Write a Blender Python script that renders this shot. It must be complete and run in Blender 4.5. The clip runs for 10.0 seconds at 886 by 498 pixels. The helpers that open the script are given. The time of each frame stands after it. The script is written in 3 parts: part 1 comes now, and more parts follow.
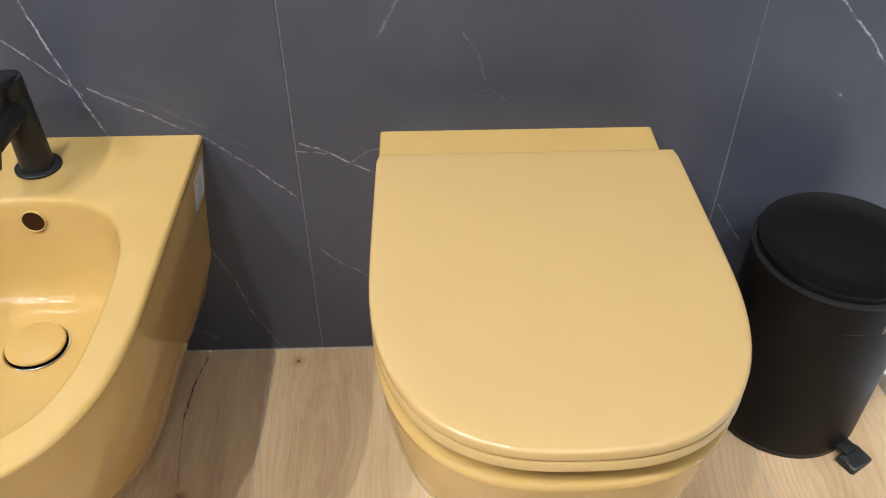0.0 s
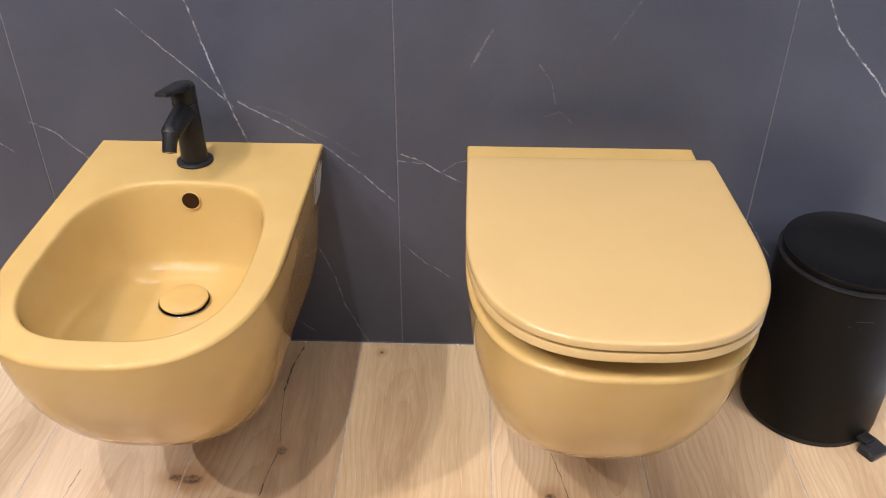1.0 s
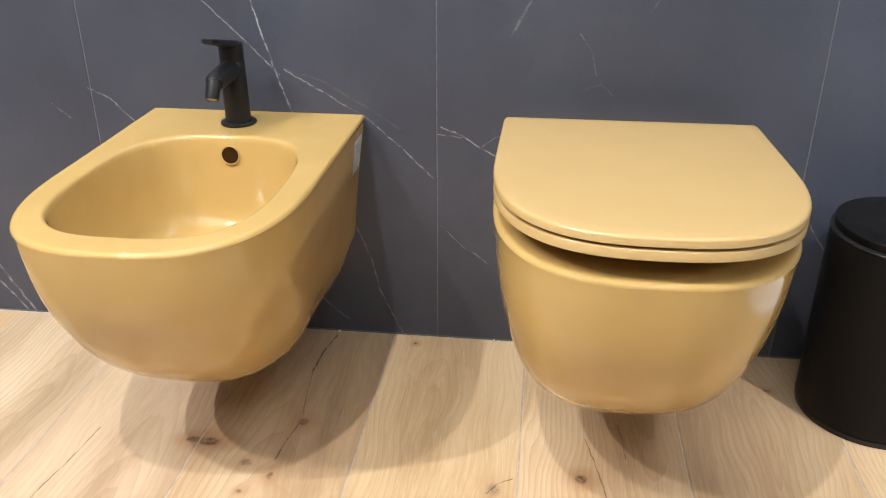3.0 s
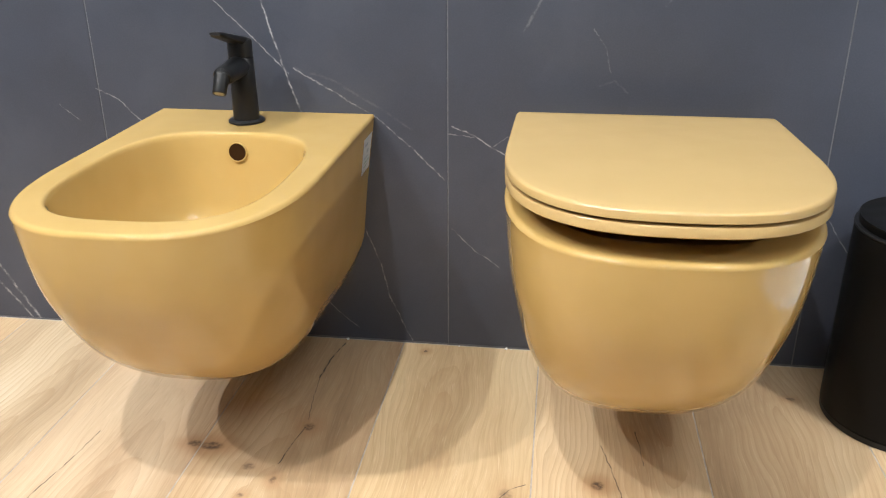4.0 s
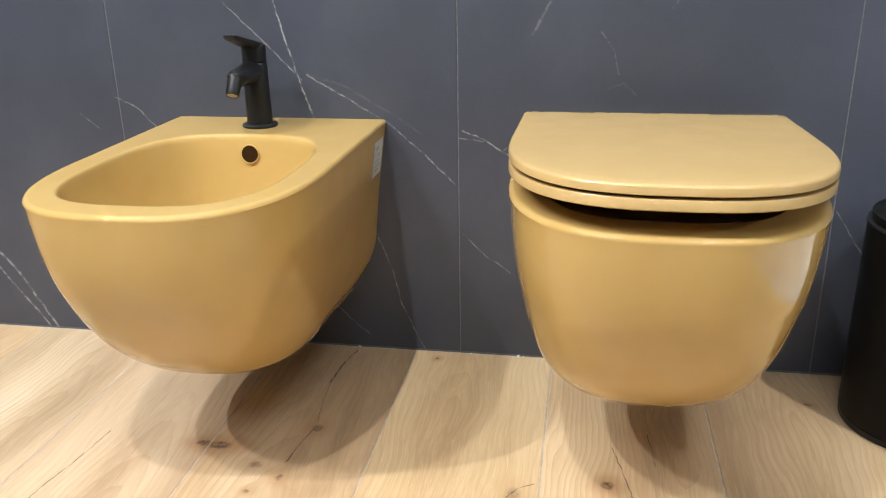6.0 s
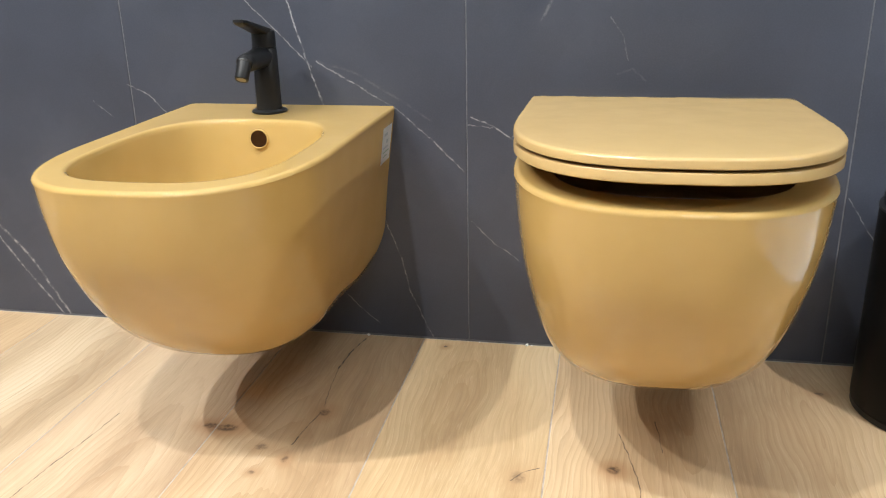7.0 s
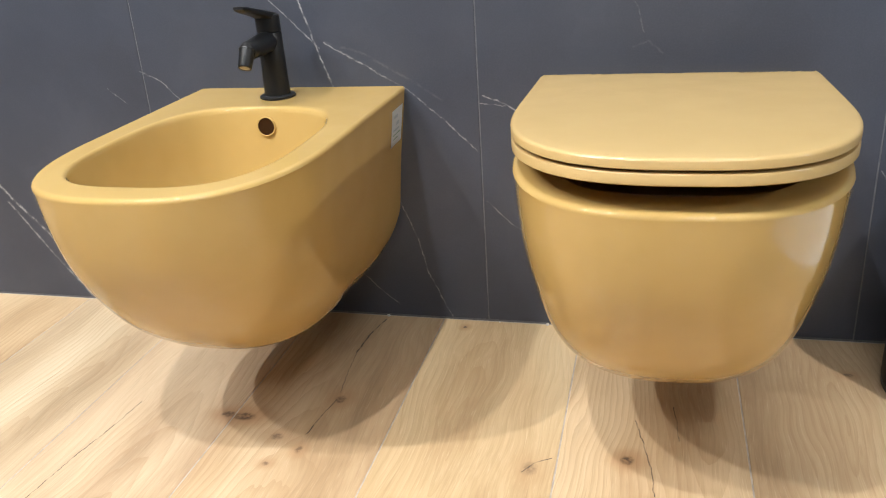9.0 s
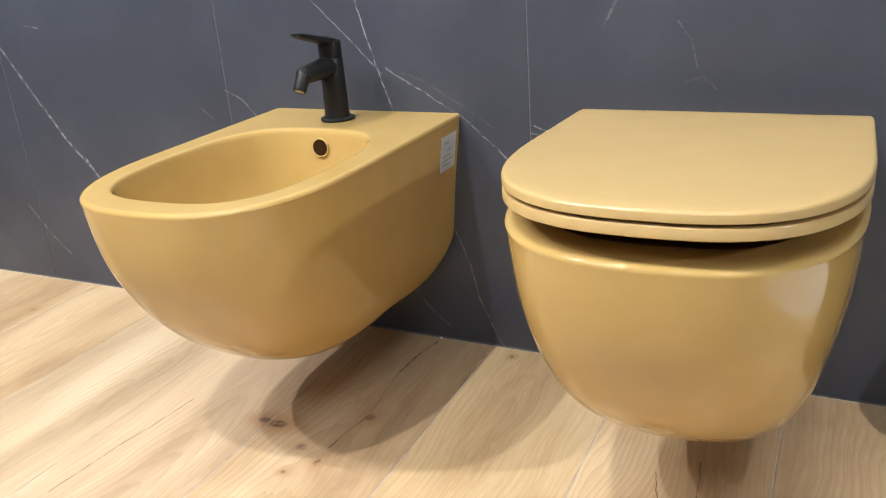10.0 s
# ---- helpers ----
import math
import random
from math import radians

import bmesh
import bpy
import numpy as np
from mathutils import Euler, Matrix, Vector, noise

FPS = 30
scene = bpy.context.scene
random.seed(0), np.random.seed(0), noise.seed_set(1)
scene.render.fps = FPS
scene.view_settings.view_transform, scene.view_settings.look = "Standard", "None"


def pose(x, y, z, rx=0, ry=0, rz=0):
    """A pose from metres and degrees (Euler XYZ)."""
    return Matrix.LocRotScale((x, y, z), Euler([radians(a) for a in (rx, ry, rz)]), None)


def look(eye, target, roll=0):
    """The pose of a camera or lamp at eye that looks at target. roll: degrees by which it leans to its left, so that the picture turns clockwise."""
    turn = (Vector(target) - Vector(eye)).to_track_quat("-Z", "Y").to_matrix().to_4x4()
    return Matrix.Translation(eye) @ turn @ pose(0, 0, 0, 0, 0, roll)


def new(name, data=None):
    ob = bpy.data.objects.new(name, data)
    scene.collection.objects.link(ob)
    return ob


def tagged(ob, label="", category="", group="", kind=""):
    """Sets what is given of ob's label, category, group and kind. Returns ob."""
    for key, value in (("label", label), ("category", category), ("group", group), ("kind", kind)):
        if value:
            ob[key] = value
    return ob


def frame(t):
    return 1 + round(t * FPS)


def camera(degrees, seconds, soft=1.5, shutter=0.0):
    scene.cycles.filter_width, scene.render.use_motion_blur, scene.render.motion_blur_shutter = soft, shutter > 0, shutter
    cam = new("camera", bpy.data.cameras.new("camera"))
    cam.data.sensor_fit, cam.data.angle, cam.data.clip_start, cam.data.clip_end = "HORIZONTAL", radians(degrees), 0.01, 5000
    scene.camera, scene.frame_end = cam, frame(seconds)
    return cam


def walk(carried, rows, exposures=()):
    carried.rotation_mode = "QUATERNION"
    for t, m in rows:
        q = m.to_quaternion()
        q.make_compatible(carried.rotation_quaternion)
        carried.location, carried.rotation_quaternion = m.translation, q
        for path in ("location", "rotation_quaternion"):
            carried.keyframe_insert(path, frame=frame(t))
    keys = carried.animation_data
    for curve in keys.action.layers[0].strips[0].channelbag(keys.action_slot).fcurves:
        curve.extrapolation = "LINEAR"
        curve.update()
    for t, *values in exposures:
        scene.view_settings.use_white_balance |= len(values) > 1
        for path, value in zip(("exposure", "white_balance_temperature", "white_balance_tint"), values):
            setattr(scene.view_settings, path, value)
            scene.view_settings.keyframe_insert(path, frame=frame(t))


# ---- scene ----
cam = camera(55.9, 10.0, soft=1.1)
PATH = [
    (0, (0.17, -0.952, 1.04), (0.219, 0.557, -0.271), 0.0),
    (0.5, (0.147, -1.105, 1.078), (0.159, 0.488, -0.131), 1.1),
    (1, (0.111, -1.233, 1.045), (0.065, 0.429, -0.067), 0.2),
    (1.5, (0.13, -1.33, 1.009), (0.036, 0.393, -0.003), 0.4),
    (2, (0.12, -1.353, 0.951), (0.002, 0.4, -0.006), 0.8),
    (2.5, (0.161, -1.326, 0.886), (-0.01, 0.442, -0.033), 0.6),
    (3, (0.171, -1.325, 0.828), (-0.046, 0.462, -0.042), -0.1),
    (4.5, (0.182, -1.317, 0.741), (-0.086, 0.515, -0.015), -0.4),
    (5, (0.192, -1.327, 0.729), (-0.097, 0.511, -0.004), -0.7),
    (6.5, (0.212, -1.346, 0.678), (-0.127, 0.506, 0.003), -1.1),
    (7, (0.222, -1.349, 0.666), (-0.143, 0.499, -0.007), -1.2),
    (7.5, (0.231, -1.346, 0.674), (-0.169, 0.485, -0.023), -1.6),
    (8, (0.233, -1.34, 0.674), (-0.169, 0.468, -0.082), -2.1),
    (8.5, (0.241, -1.322, 0.691), (-0.181, 0.465, -0.102), -3.1),
    (9, (0.277, -1.295, 0.709), (-0.207, 0.48, -0.075), -4.0),
    (9.5, (0.349, -1.268, 0.721), (-0.303, 0.465, -0.036), -4.9),
    (10, (0.452, -1.23, 0.717), (-0.39, 0.432, -0.01), -4.4),
]
walk(cam, [(t, look(eye, target, roll)) for t, eye, target, roll in PATH], [(0, -0.12, 6300, 12), (0.5, -0.04, 6350, 18), (1, 0.02, 6400, 21), (2, 0.08, 6400, 21), (2.5, 0.12, 6380, 19), (3, 0.15, 6330, 13), (4.5, 0.18, 6260, 9.5), (7.5, 0.22, 6260, 9), (10, 0.18, 6260, 9.5)])

# ---- world, lamps ----
CEIL = 2.7
world = bpy.data.worlds.new("world")
scene.world = world
world.use_nodes = True
world.node_tree.nodes["Background"].inputs[0].default_value = (0.9, 0.95, 1.0, 1)
world.node_tree.nodes["Background"].inputs[1].default_value = 0.3
LAMP_Z, LOW_LAMP_Z = CEIL - 0.14, CEIL - 0.52
WARM = (1.0, 0.965, 0.915)


def spot_lamp(x, y, watts, target, cone=75, colour=WARM):
    lamp = bpy.data.lights.new("spot_light", "SPOT")
    lamp.energy, lamp.color, lamp.spot_size, lamp.spot_blend, lamp.shadow_soft_size = watts, colour, radians(cone), 0.6, 0.014
    new("spot_light", lamp).matrix_world = look((x, y, LAMP_Z if x < 3 else LOW_LAMP_Z), target)


SPOTS = [(-0.36, -1.36, 116, (-0.1, -0.3, 0), 75), (-1.20, -1.40, 116, (-0.3, -0.3, 0), 75), (-1.75, -1.60, 142, (-0.4, -0.3, 0), 75), (1.35, -1.15, 140, (1.15, -0.15, 0.4), 34), (3.95, -1.35, 115, (0.2, -0.25, 0.3), 45)]
for x, y, watts, target, cone in SPOTS:
    spot_lamp(x, y, watts, target, cone)
# ---- materials ----


class Nodes:
    """Short forms for building a node material."""

    def __init__(self, name):
        self.mat = bpy.data.materials.new(name)
        self.mat.use_nodes = True
        self.tree = self.mat.node_tree
        self.bsdf = self.tree.nodes["Principled BSDF"]

    def node(self, kind, props=None, **ins):
        n = self.tree.nodes.new(kind)
        for key, value in (props or {}).items():
            if key == "operation":
                n.operation = value
            elif key == "use_clamp":
                n.use_clamp = value
            elif key == "interpolation_type":
                n.interpolation_type = value
            elif key == "data_type":
                n.data_type = value
            elif key == "blend_type":
                n.blend_type = value
            elif key == "node_tree":
                n.node_tree = value
        for key, value in ins.items():
            self.put(n.inputs[int(key[1:]) if key[0] == "i" and key[1:].isdigit() else key], value)
        return n

    def put(self, socket, value):
        if isinstance(value, bpy.types.NodeSocket):
            self.tree.links.new(value, socket)
        else:
            socket.default_value = value

    def math(self, op, a, b=0.0, clamp=False):
        return self.node("ShaderNodeMath", {"operation": op, "use_clamp": clamp}, i0=a, i1=b).outputs[0]

    def vec(self, op, a, b=(0, 0, 0), out=0):
        return self.node("ShaderNodeVectorMath", {"operation": op}, i0=a, i1=b).outputs[out]

    def noise(self, vector, scale, detail=4.0, rough=0.55, out=0):
        return self.node("ShaderNodeTexNoise", None, Vector=vector, Scale=scale, Detail=detail, Roughness=rough).outputs[out]

    def ramp(self, fac, *stops):
        n = self.node("ShaderNodeValToRGB", None, Fac=fac)
        while len(n.color_ramp.elements) < len(stops):
            n.color_ramp.elements.new(0.5)
        for e, (at, col) in zip(n.color_ramp.elements, stops):
            e.position, e.color = at, (*col, 1) if len(col) == 3 else col
        return n.outputs[0]

    def span(self, v, a, b, c, d):
        n = self.node("ShaderNodeMapRange", {"interpolation_type": "SMOOTHSTEP"})
        for k, x in enumerate((v, a, b, c, d)):
            self.put(n.inputs[k], x)
        return n.outputs[0]

    def mix(self, fac, a, b, kind="MIX"):
        n = self.node("ShaderNodeMix", {"data_type": "RGBA", "blend_type": kind})
        self.put(n.inputs[0], fac)
        self.put(n.inputs[6], a)
        self.put(n.inputs[7], b)
        return n.outputs[2]

    def bump(self, height, strength, distance=0.001):
        n = self.node("ShaderNodeBump", None, Height=height, Strength=strength, Distance=distance)
        self.put(self.bsdf.inputs["Normal"], n.outputs[0])

    def set(self, **ins):
        for key, value in ins.items():
            self.put(self.bsdf.inputs[key.replace("_", " ")], value)
        return self.mat


def rgb(r, g, b):
    return (r, g, b, 1)


def segment_group():
    """Nearness of a point to the line from A to B, one on the line and nought at Width from it."""
    g = bpy.data.node_groups.new("segment", "ShaderNodeTree")
    for nm, kind in (("P", "NodeSocketVector"), ("A", "NodeSocketVector"), ("B", "NodeSocketVector"), ("Width", "NodeSocketFloat"), ("Strength", "NodeSocketFloat"), ("Last", "NodeSocketFloat")):
        g.interface.new_socket(nm, in_out="INPUT", socket_type=kind)
    g.interface.new_socket("Value", in_out="OUTPUT", socket_type="NodeSocketFloat")
    gin, gout = g.nodes.new("NodeGroupInput"), g.nodes.new("NodeGroupOutput")

    def add(kind, op, *ins, out=0):
        n = g.nodes.new(kind)
        n.operation = op
        for k, v in enumerate(ins):
            if isinstance(v, bpy.types.NodeSocket):
                g.links.new(v, n.inputs[k])
            else:
                n.inputs[k].default_value = v
        return n.outputs[out]

    V, M = "ShaderNodeVectorMath", "ShaderNodeMath"
    p, a, b, width, strength, last = gin.outputs[:6]
    pa, ba = add(V, "SUBTRACT", p, a), add(V, "SUBTRACT", b, a)
    h = add(M, "DIVIDE", add(V, "DOT_PRODUCT", pa, ba, out=1), add(V, "DOT_PRODUCT", ba, ba, out=1))
    h = add(M, "MINIMUM", add(M, "MAXIMUM", h, 0.0), 1.0)
    sc = g.nodes.new(V)
    sc.operation = "SCALE"
    g.links.new(ba, sc.inputs[0])
    g.links.new(h, sc.inputs["Scale"])
    d = add(V, "LENGTH", add(V, "SUBTRACT", pa, sc.outputs[0]), out=1)
    v = add(M, "MAXIMUM", add(M, "SUBTRACT", 1.0, add(M, "DIVIDE", d, width)), 0.0)
    g.links.new(add(M, "MAXIMUM", add(M, "MULTIPLY", v, strength), last), gout.inputs[0])
    return g


SEGMENT = segment_group()


def lines_on(N, p, lines, flat, thin=0.8):
    """All lines of a surface as one mask. flat: puts a pair of numbers on the surface."""
    last = 0.0
    for width, strength, *pts in lines:
        for a, b in zip(pts, pts[1:]):
            n = N.node("ShaderNodeGroup", {"node_tree": SEGMENT})
            for key, v in (("P", p), ("A", flat(a)), ("B", flat(b)), ("Width", width * thin), ("Strength", strength), ("Last", last)):
                N.put(n.inputs[key], v)
            last = n.outputs[0]
    return last


def glazed_ceramic():
    N = Nodes("ochre_glaze")
    pos = N.node("ShaderNodeTexCoord").outputs["Object"]
    cloud = N.noise(pos, 9.0, 3.0)
    col = N.mix(N.span(cloud, 0.3, 0.7, 0, 1), rgb(0.446, 0.293, 0.098), rgb(0.476, 0.317, 0.111))
    N.bump(N.noise(pos, 30.0, 1.0), 0.03, 0.001)
    return N.set(Base_Color=col, Roughness=N.span(N.noise(pos, 30.0), 0.3, 0.7, 0.025, 0.05), IOR=1.58)


def glossy_plastic():
    N = Nodes("ochre_seat_resin")
    pos = N.node("ShaderNodeTexCoord").outputs["Object"]
    col = N.mix(N.noise(pos, 12.0), rgb(0.450, 0.305, 0.126), rgb(0.480, 0.329, 0.141))
    return N.set(Base_Color=col, Roughness=N.span(N.noise(pos, 25.0), 0.3, 0.7, 0.20, 0.24), IOR=1.49)


def matt_black(name="matt_black", tone=0.010, rough=0.38, gloss=0.36):
    N = Nodes(name)
    pos = N.node("ShaderNodeTexCoord").outputs["Object"]
    n = N.noise(pos, 700.0, 2.0)
    N.bump(n, 0.12, 0.0004)
    k = N.noise(pos, 14.0)
    return N.set(Base_Color=N.mix(k, rgb(tone * 0.85, tone * 0.85, tone * 0.9), rgb(tone * 1.25, tone * 1.25, tone * 1.3)), Roughness=N.span(k, 0.3, 0.7, rough - 0.05, rough + 0.07), Specular_IOR_Level=gloss)


def plain(name, col, rough, metal=0.0):
    N = Nodes(name)
    pos = N.node("ShaderNodeTexCoord").outputs["Object"]
    k = N.noise(pos, 35.0)
    dark = rgb(*(c * 0.93 for c in col))
    return N.set(Base_Color=N.mix(k, dark, rgb(*col)), Roughness=N.span(k, 0.3, 0.7, rough * 0.85, rough * 1.15), Metallic=metal)


VEINS = [
    (0.0026, 1.0, (-0.335, 0.74), (-0.312, 0.659), (-0.294, 0.585), (-0.271, 0.501), (-0.248, 0.432), (-0.236, 0.385)),
    (0.0018, 0.7, (-0.42, 0.645), (-0.375, 0.600), (-0.307, 0.534), (-0.262, 0.488)),
    (0.0024, 0.72, (-0.253, 0.497), (-0.185, 0.457), (-0.118, 0.419), (-0.060, 0.368), (-0.005, 0.315)),
    (0.0040, 0.10, (-0.250, 0.497), (-0.190, 0.478), (-0.120, 0.440), (-0.06, 0.40)),
    (0.0020, 0.75, (-0.604, 0.456), (-0.565, 0.437), (-0.524, 0.395), (-0.49, 0.35)),
    (0.0016, 0.45, (-0.675, 0.425), (-0.640, 0.398)),
    (0.0024, 0.85, (0.007, 0.407), (0.043, 0.393), (0.075, 0.373), (0.111, 0.354)),
    (0.0016, 0.6, (0.002, 0.394), (0.043, 0.390)),
    (0.0018, 0.45, (0.070, 0.372), (0.100, 0.392), (0.160, 0.412)),
    (0.0018, 0.5, (0.006, 0.228), (0.045, 0.190), (0.089, 0.160)),
    (0.0024, 0.6, (-0.155, 0.25), (-0.141, 0.210), (-0.120, 0.155), (-0.105, 0.090), (-0.066, 0.004)),
    (0.0020, 0.45, (-0.245, 0.10), (-0.205, 0.060), (-0.165, 0.024)),
    (0.0020, 0.28, (0.225, 0.566), (0.246, 0.535), (0.255, 0.500)),
    (0.0030, 0.10, (0.240, 0.478), (0.262, 0.487), (0.283, 0.468)),
    (0.0024, 0.95, (0.615, 0.72), (0.643, 0.671), (0.668, 0.625), (0.719, 0.573), (0.766, 0.523), (0.84, 0.44)),
    (0.0018, 0.6, (0.603, 0.290), (0.625, 0.255), (0.652, 0.217)),
]
VEINS_FAR = [
    (0.0024, 0.8, (-1.25, 0.62), (-1.190, 0.536), (-1.110, 0.420), (-1.052, 0.338), (-0.996, 0.279)),
    (0.0020, 0.4, (-1.230, 0.180), (-1.171, 0.106), (-1.13, 0.07)),
    (0.0024, 0.9, (-1.01, 0.30), (-0.945, 0.213), (-0.865, 0.123), (-0.830, 0.060), (-0.795, 0.0)),
    (0.0020, 0.7, (-0.955, 0.205), (-0.890, 0.110), (-0.813, 0.003)),
    (0.0018, 0.5, (-1.10, 0.58), (-1.06, 0.575)),
    (0.0018, 0.15, (0.40, 0.72), (0.33, 0.60)),
    (0.0018, 0.25, (0.15, 0.62), (0.12, 0.56)),
]


def dark_marble():
    N = Nodes("black_marble_tile")
    pos = N.node("ShaderNodeNewGeometry").outputs["Position"]
    p = N.vec("MULTIPLY", pos, (1, 0, 1))
    wob = N.vec("SUBTRACT", N.noise(p, 28.0, 3.0, out=1), (0.5, 0.5, 0.5))
    wob = N.vec("MULTIPLY", wob, (0.007, 0, 0.007))
    fine = N.vec("MULTIPLY", N.vec("SUBTRACT", N.noise(p, 160.0, 2.0, out=1), (0.5, 0.5, 0.5)), (0.004, 0, 0.004))
    q = N.vec("ADD", N.vec("ADD", p, wob), fine)
    mask = lines_on(N, q, VEINS + [(w * 2.1, *rest) for w, *rest in VEINS_FAR], lambda a: (a[0], 0, a[1]), 0.74)
    broken = N.span(N.noise(p, 60.0, 3.0), 0.40, 0.60, 0.12, 1.0)
    mask = N.math("MULTIPLY", N.math("MULTIPLY", mask, 0.62), broken, True)
    cloud = N.noise(N.vec("ADD", p, N.vec("MULTIPLY", wob, (10, 10, 10))), 3.5, 5.0, 0.6)
    base = N.ramp(cloud, (0.25, (0.032, 0.0365, 0.051)), (0.5, (0.043, 0.0490, 0.068)), (0.75, (0.062, 0.069, 0.092)))
    grain = N.noise(p, 380.0, 3.0, 0.7)
    base = N.mix(N.span(grain, 0.40, 0.66, 0.0, 0.16), base, rgb(0.080, 0.085, 0.108))
    haze = N.span(N.noise(p, 11.0, 6.0, 0.7), 0.58, 0.85, 0, 0.25)
    base = N.mix(haze, base, rgb(0.10, 0.10, 0.105))
    col = N.mix(mask, base, rgb(0.62, 0.61, 0.60))
    N.bump(N.noise(p, 300.0, 2.0), 0.03, 0.0005)
    return N.set(Base_Color=col, Roughness=N.span(N.noise(p, 16.0), 0.3, 0.7, 0.33, 0.43), Specular_IOR_Level=0.55)


CRACKS = [
    (0.0026, 1.0, (-0.188, -0.016), (-0.199, -0.07), (-0.203, -0.137)),
    (0.0014, 0.6, (-0.203, -0.137), (-0.196, -0.20), (-0.187, -0.262)),
    (0.0020, 0.95, (-0.186, -0.28), (-0.195, -0.335), (-0.199, -0.372)),
    (0.0018, 0.8, (-0.497, -0.33), (-0.503, -0.40), (-0.515, -0.47), (-0.528, -0.60)),
    (0.0013, 0.9, (0.316, -0.228), (0.321, -0.27), (0.323, -0.310)),
    (0.0014, 0.9, (0.264, -0.270), (0.276, -0.325), (0.288, -0.380), (0.291, -0.43)),
    (0.0016, 0.8, (0.122, -0.408), (0.135, -0.387), (0.156, -0.374)),
    (0.0016, 0.6, (0.565, -0.103), (0.575, -0.112)),
]
KNOTS = [(-0.312, -0.344, 0.022, 0.013, 1.0), (-0.338, -0.342, 0.016, 0.010, 0.9), (-0.180, -0.279, 0.011, 0.013, 0.85), (-0.196, -0.409, 0.007, 0.010, 0.7), (-0.240, -0.384, 0.013, 0.010, 0.6), (-0.230, -0.446, 0.007, 0.006, 0.7),
         (0.256, -0.363, 0.012, 0.012, 1.0), (-0.037, -0.028, 0.005, 0.006, 1.0), (0.572, -0.106, 0.009, 0.006, 0.7), (0.130, -0.40, 0.014, 0.018, 0.45), (0.288, -0.45, 0.010, 0.010, 0.5), (-1.1, -0.15, 0.01, 0.008, 0.5)]


def oak_plank():
    N = Nodes("oak_wood_tile")
    pos = N.node("ShaderNodeNewGeometry").outputs["Position"]
    rnd = N.node("ShaderNodeObjectInfo").outputs["Random"]
    shift = N.node("ShaderNodeCombineXYZ", None, X=N.math("MULTIPLY", rnd, 7.0), Y=N.math("MULTIPLY", rnd, 31.0), Z=N.math("MULTIPLY", rnd, 3.0)).outputs[0]
    flat = N.vec("MULTIPLY", pos, (1, 1, 0))
    p = N.vec("ADD", flat, shift)
    warp = N.vec("SUBTRACT", N.noise(N.vec("MULTIPLY", p, (2.2, 0.9, 1)), 2.6, 2.0, out=1), (0.5, 0.5, 0.5))
    q = N.vec("ADD", p, N.vec("MULTIPLY", warp, (0.075, 0.38, 0)))
    own = N.node("ShaderNodeTexCoord").outputs["Object"]
    sep = N.node("ShaderNodeSeparateXYZ", None, i0=own)
    heart = N.math("MULTIPLY", N.math("SUBTRACT", rnd, 0.5), 0.16)
    away = N.vec("MULTIPLY", warp, (0.11, 0, 0))
    across = N.math("ADD", N.math("SUBTRACT", sep.outputs[0], heart), N.node("ShaderNodeSeparateXYZ", None, i0=away).outputs[0])
    down = N.math("MULTIPLY", N.math("ADD", sep.outputs[1], N.math("SUBTRACT", N.math("MULTIPLY", N.math("FRACT", N.math("MULTIPLY", rnd, 37.7)), 1.6), 0.8)), 0.11)
    dist = N.math("SQRT", N.math("ADD", N.math("MULTIPLY", across, across), N.math("MULTIPLY", down, down)))
    dist = N.math("ADD", dist, N.math("MULTIPLY", N.noise(N.vec("MULTIPLY", p, (26, 5, 1)), 1.0, 3.0), 0.012))
    turn = N.math("FRACT", N.math("MULTIPLY", dist, 105.0))
    ring = N.math("POWER", turn, 2.6)
    fibre = N.noise(N.vec("MULTIPLY", q, (300, 8, 1)), 1.0, 3.0, 0.65)
    broad = N.noise(N.vec("MULTIPLY", q, (9, 1.2, 1)), 1.0, 5.0, 0.66)
    tone = N.math("ADD", N.math("MULTIPLY", broad, 0.72), N.math("MULTIPLY", fibre, 0.28))
    base = N.ramp(tone, (0.34, (0.28, 0.172, 0.084)), (0.44, (0.43, 0.290, 0.160)), (0.53, (0.56, 0.408, 0.244)), (0.66, (0.69, 0.545, 0.362)))
    base = N.mix(0.33, base, N.mix(rnd, rgb(0.42, 0.290, 0.170), rgb(0.63, 0.505, 0.345)), "MIX")
    base = N.mix(N.math("MULTIPLY", ring, N.span(N.noise(N.vec("MULTIPLY", q, (6, 1.1, 1)), 1.0, 2.0), 0.36, 0.60, 0.08, 0.42)), base, rgb(0.36, 0.225, 0.115))
    base = N.mix(N.span(fibre, 0.52, 0.80, 0.0, 0.46), base, rgb(0.28, 0.165, 0.078))
    base = N.mix(N.span(N.noise(N.vec("MULTIPLY", q, (500, 22, 1)), 1.0, 2.0), 0.56, 0.80, 0.0, 0.24), base, rgb(0.78, 0.65, 0.48))
    base = N.mix(1.0, base, N.node("ShaderNodeObjectInfo").outputs["Color"], "MULTIPLY")
    jit = N.vec("MULTIPLY", N.vec("SUBTRACT", N.noise(flat, 70.0, 3.0, out=1), (0.5, 0.5, 0.5)), (0.006, 0.006, 0))
    k = N.vec("ADD", flat, jit)
    crack = lines_on(N, k, CRACKS, lambda a: (a[0], a[1], 0))
    crack = N.math("MULTIPLY", crack, N.span(N.noise(flat, 55.0), 0.35, 0.55, 0.35, 1.3), True)
    knots, halo = 0.0, 0.0
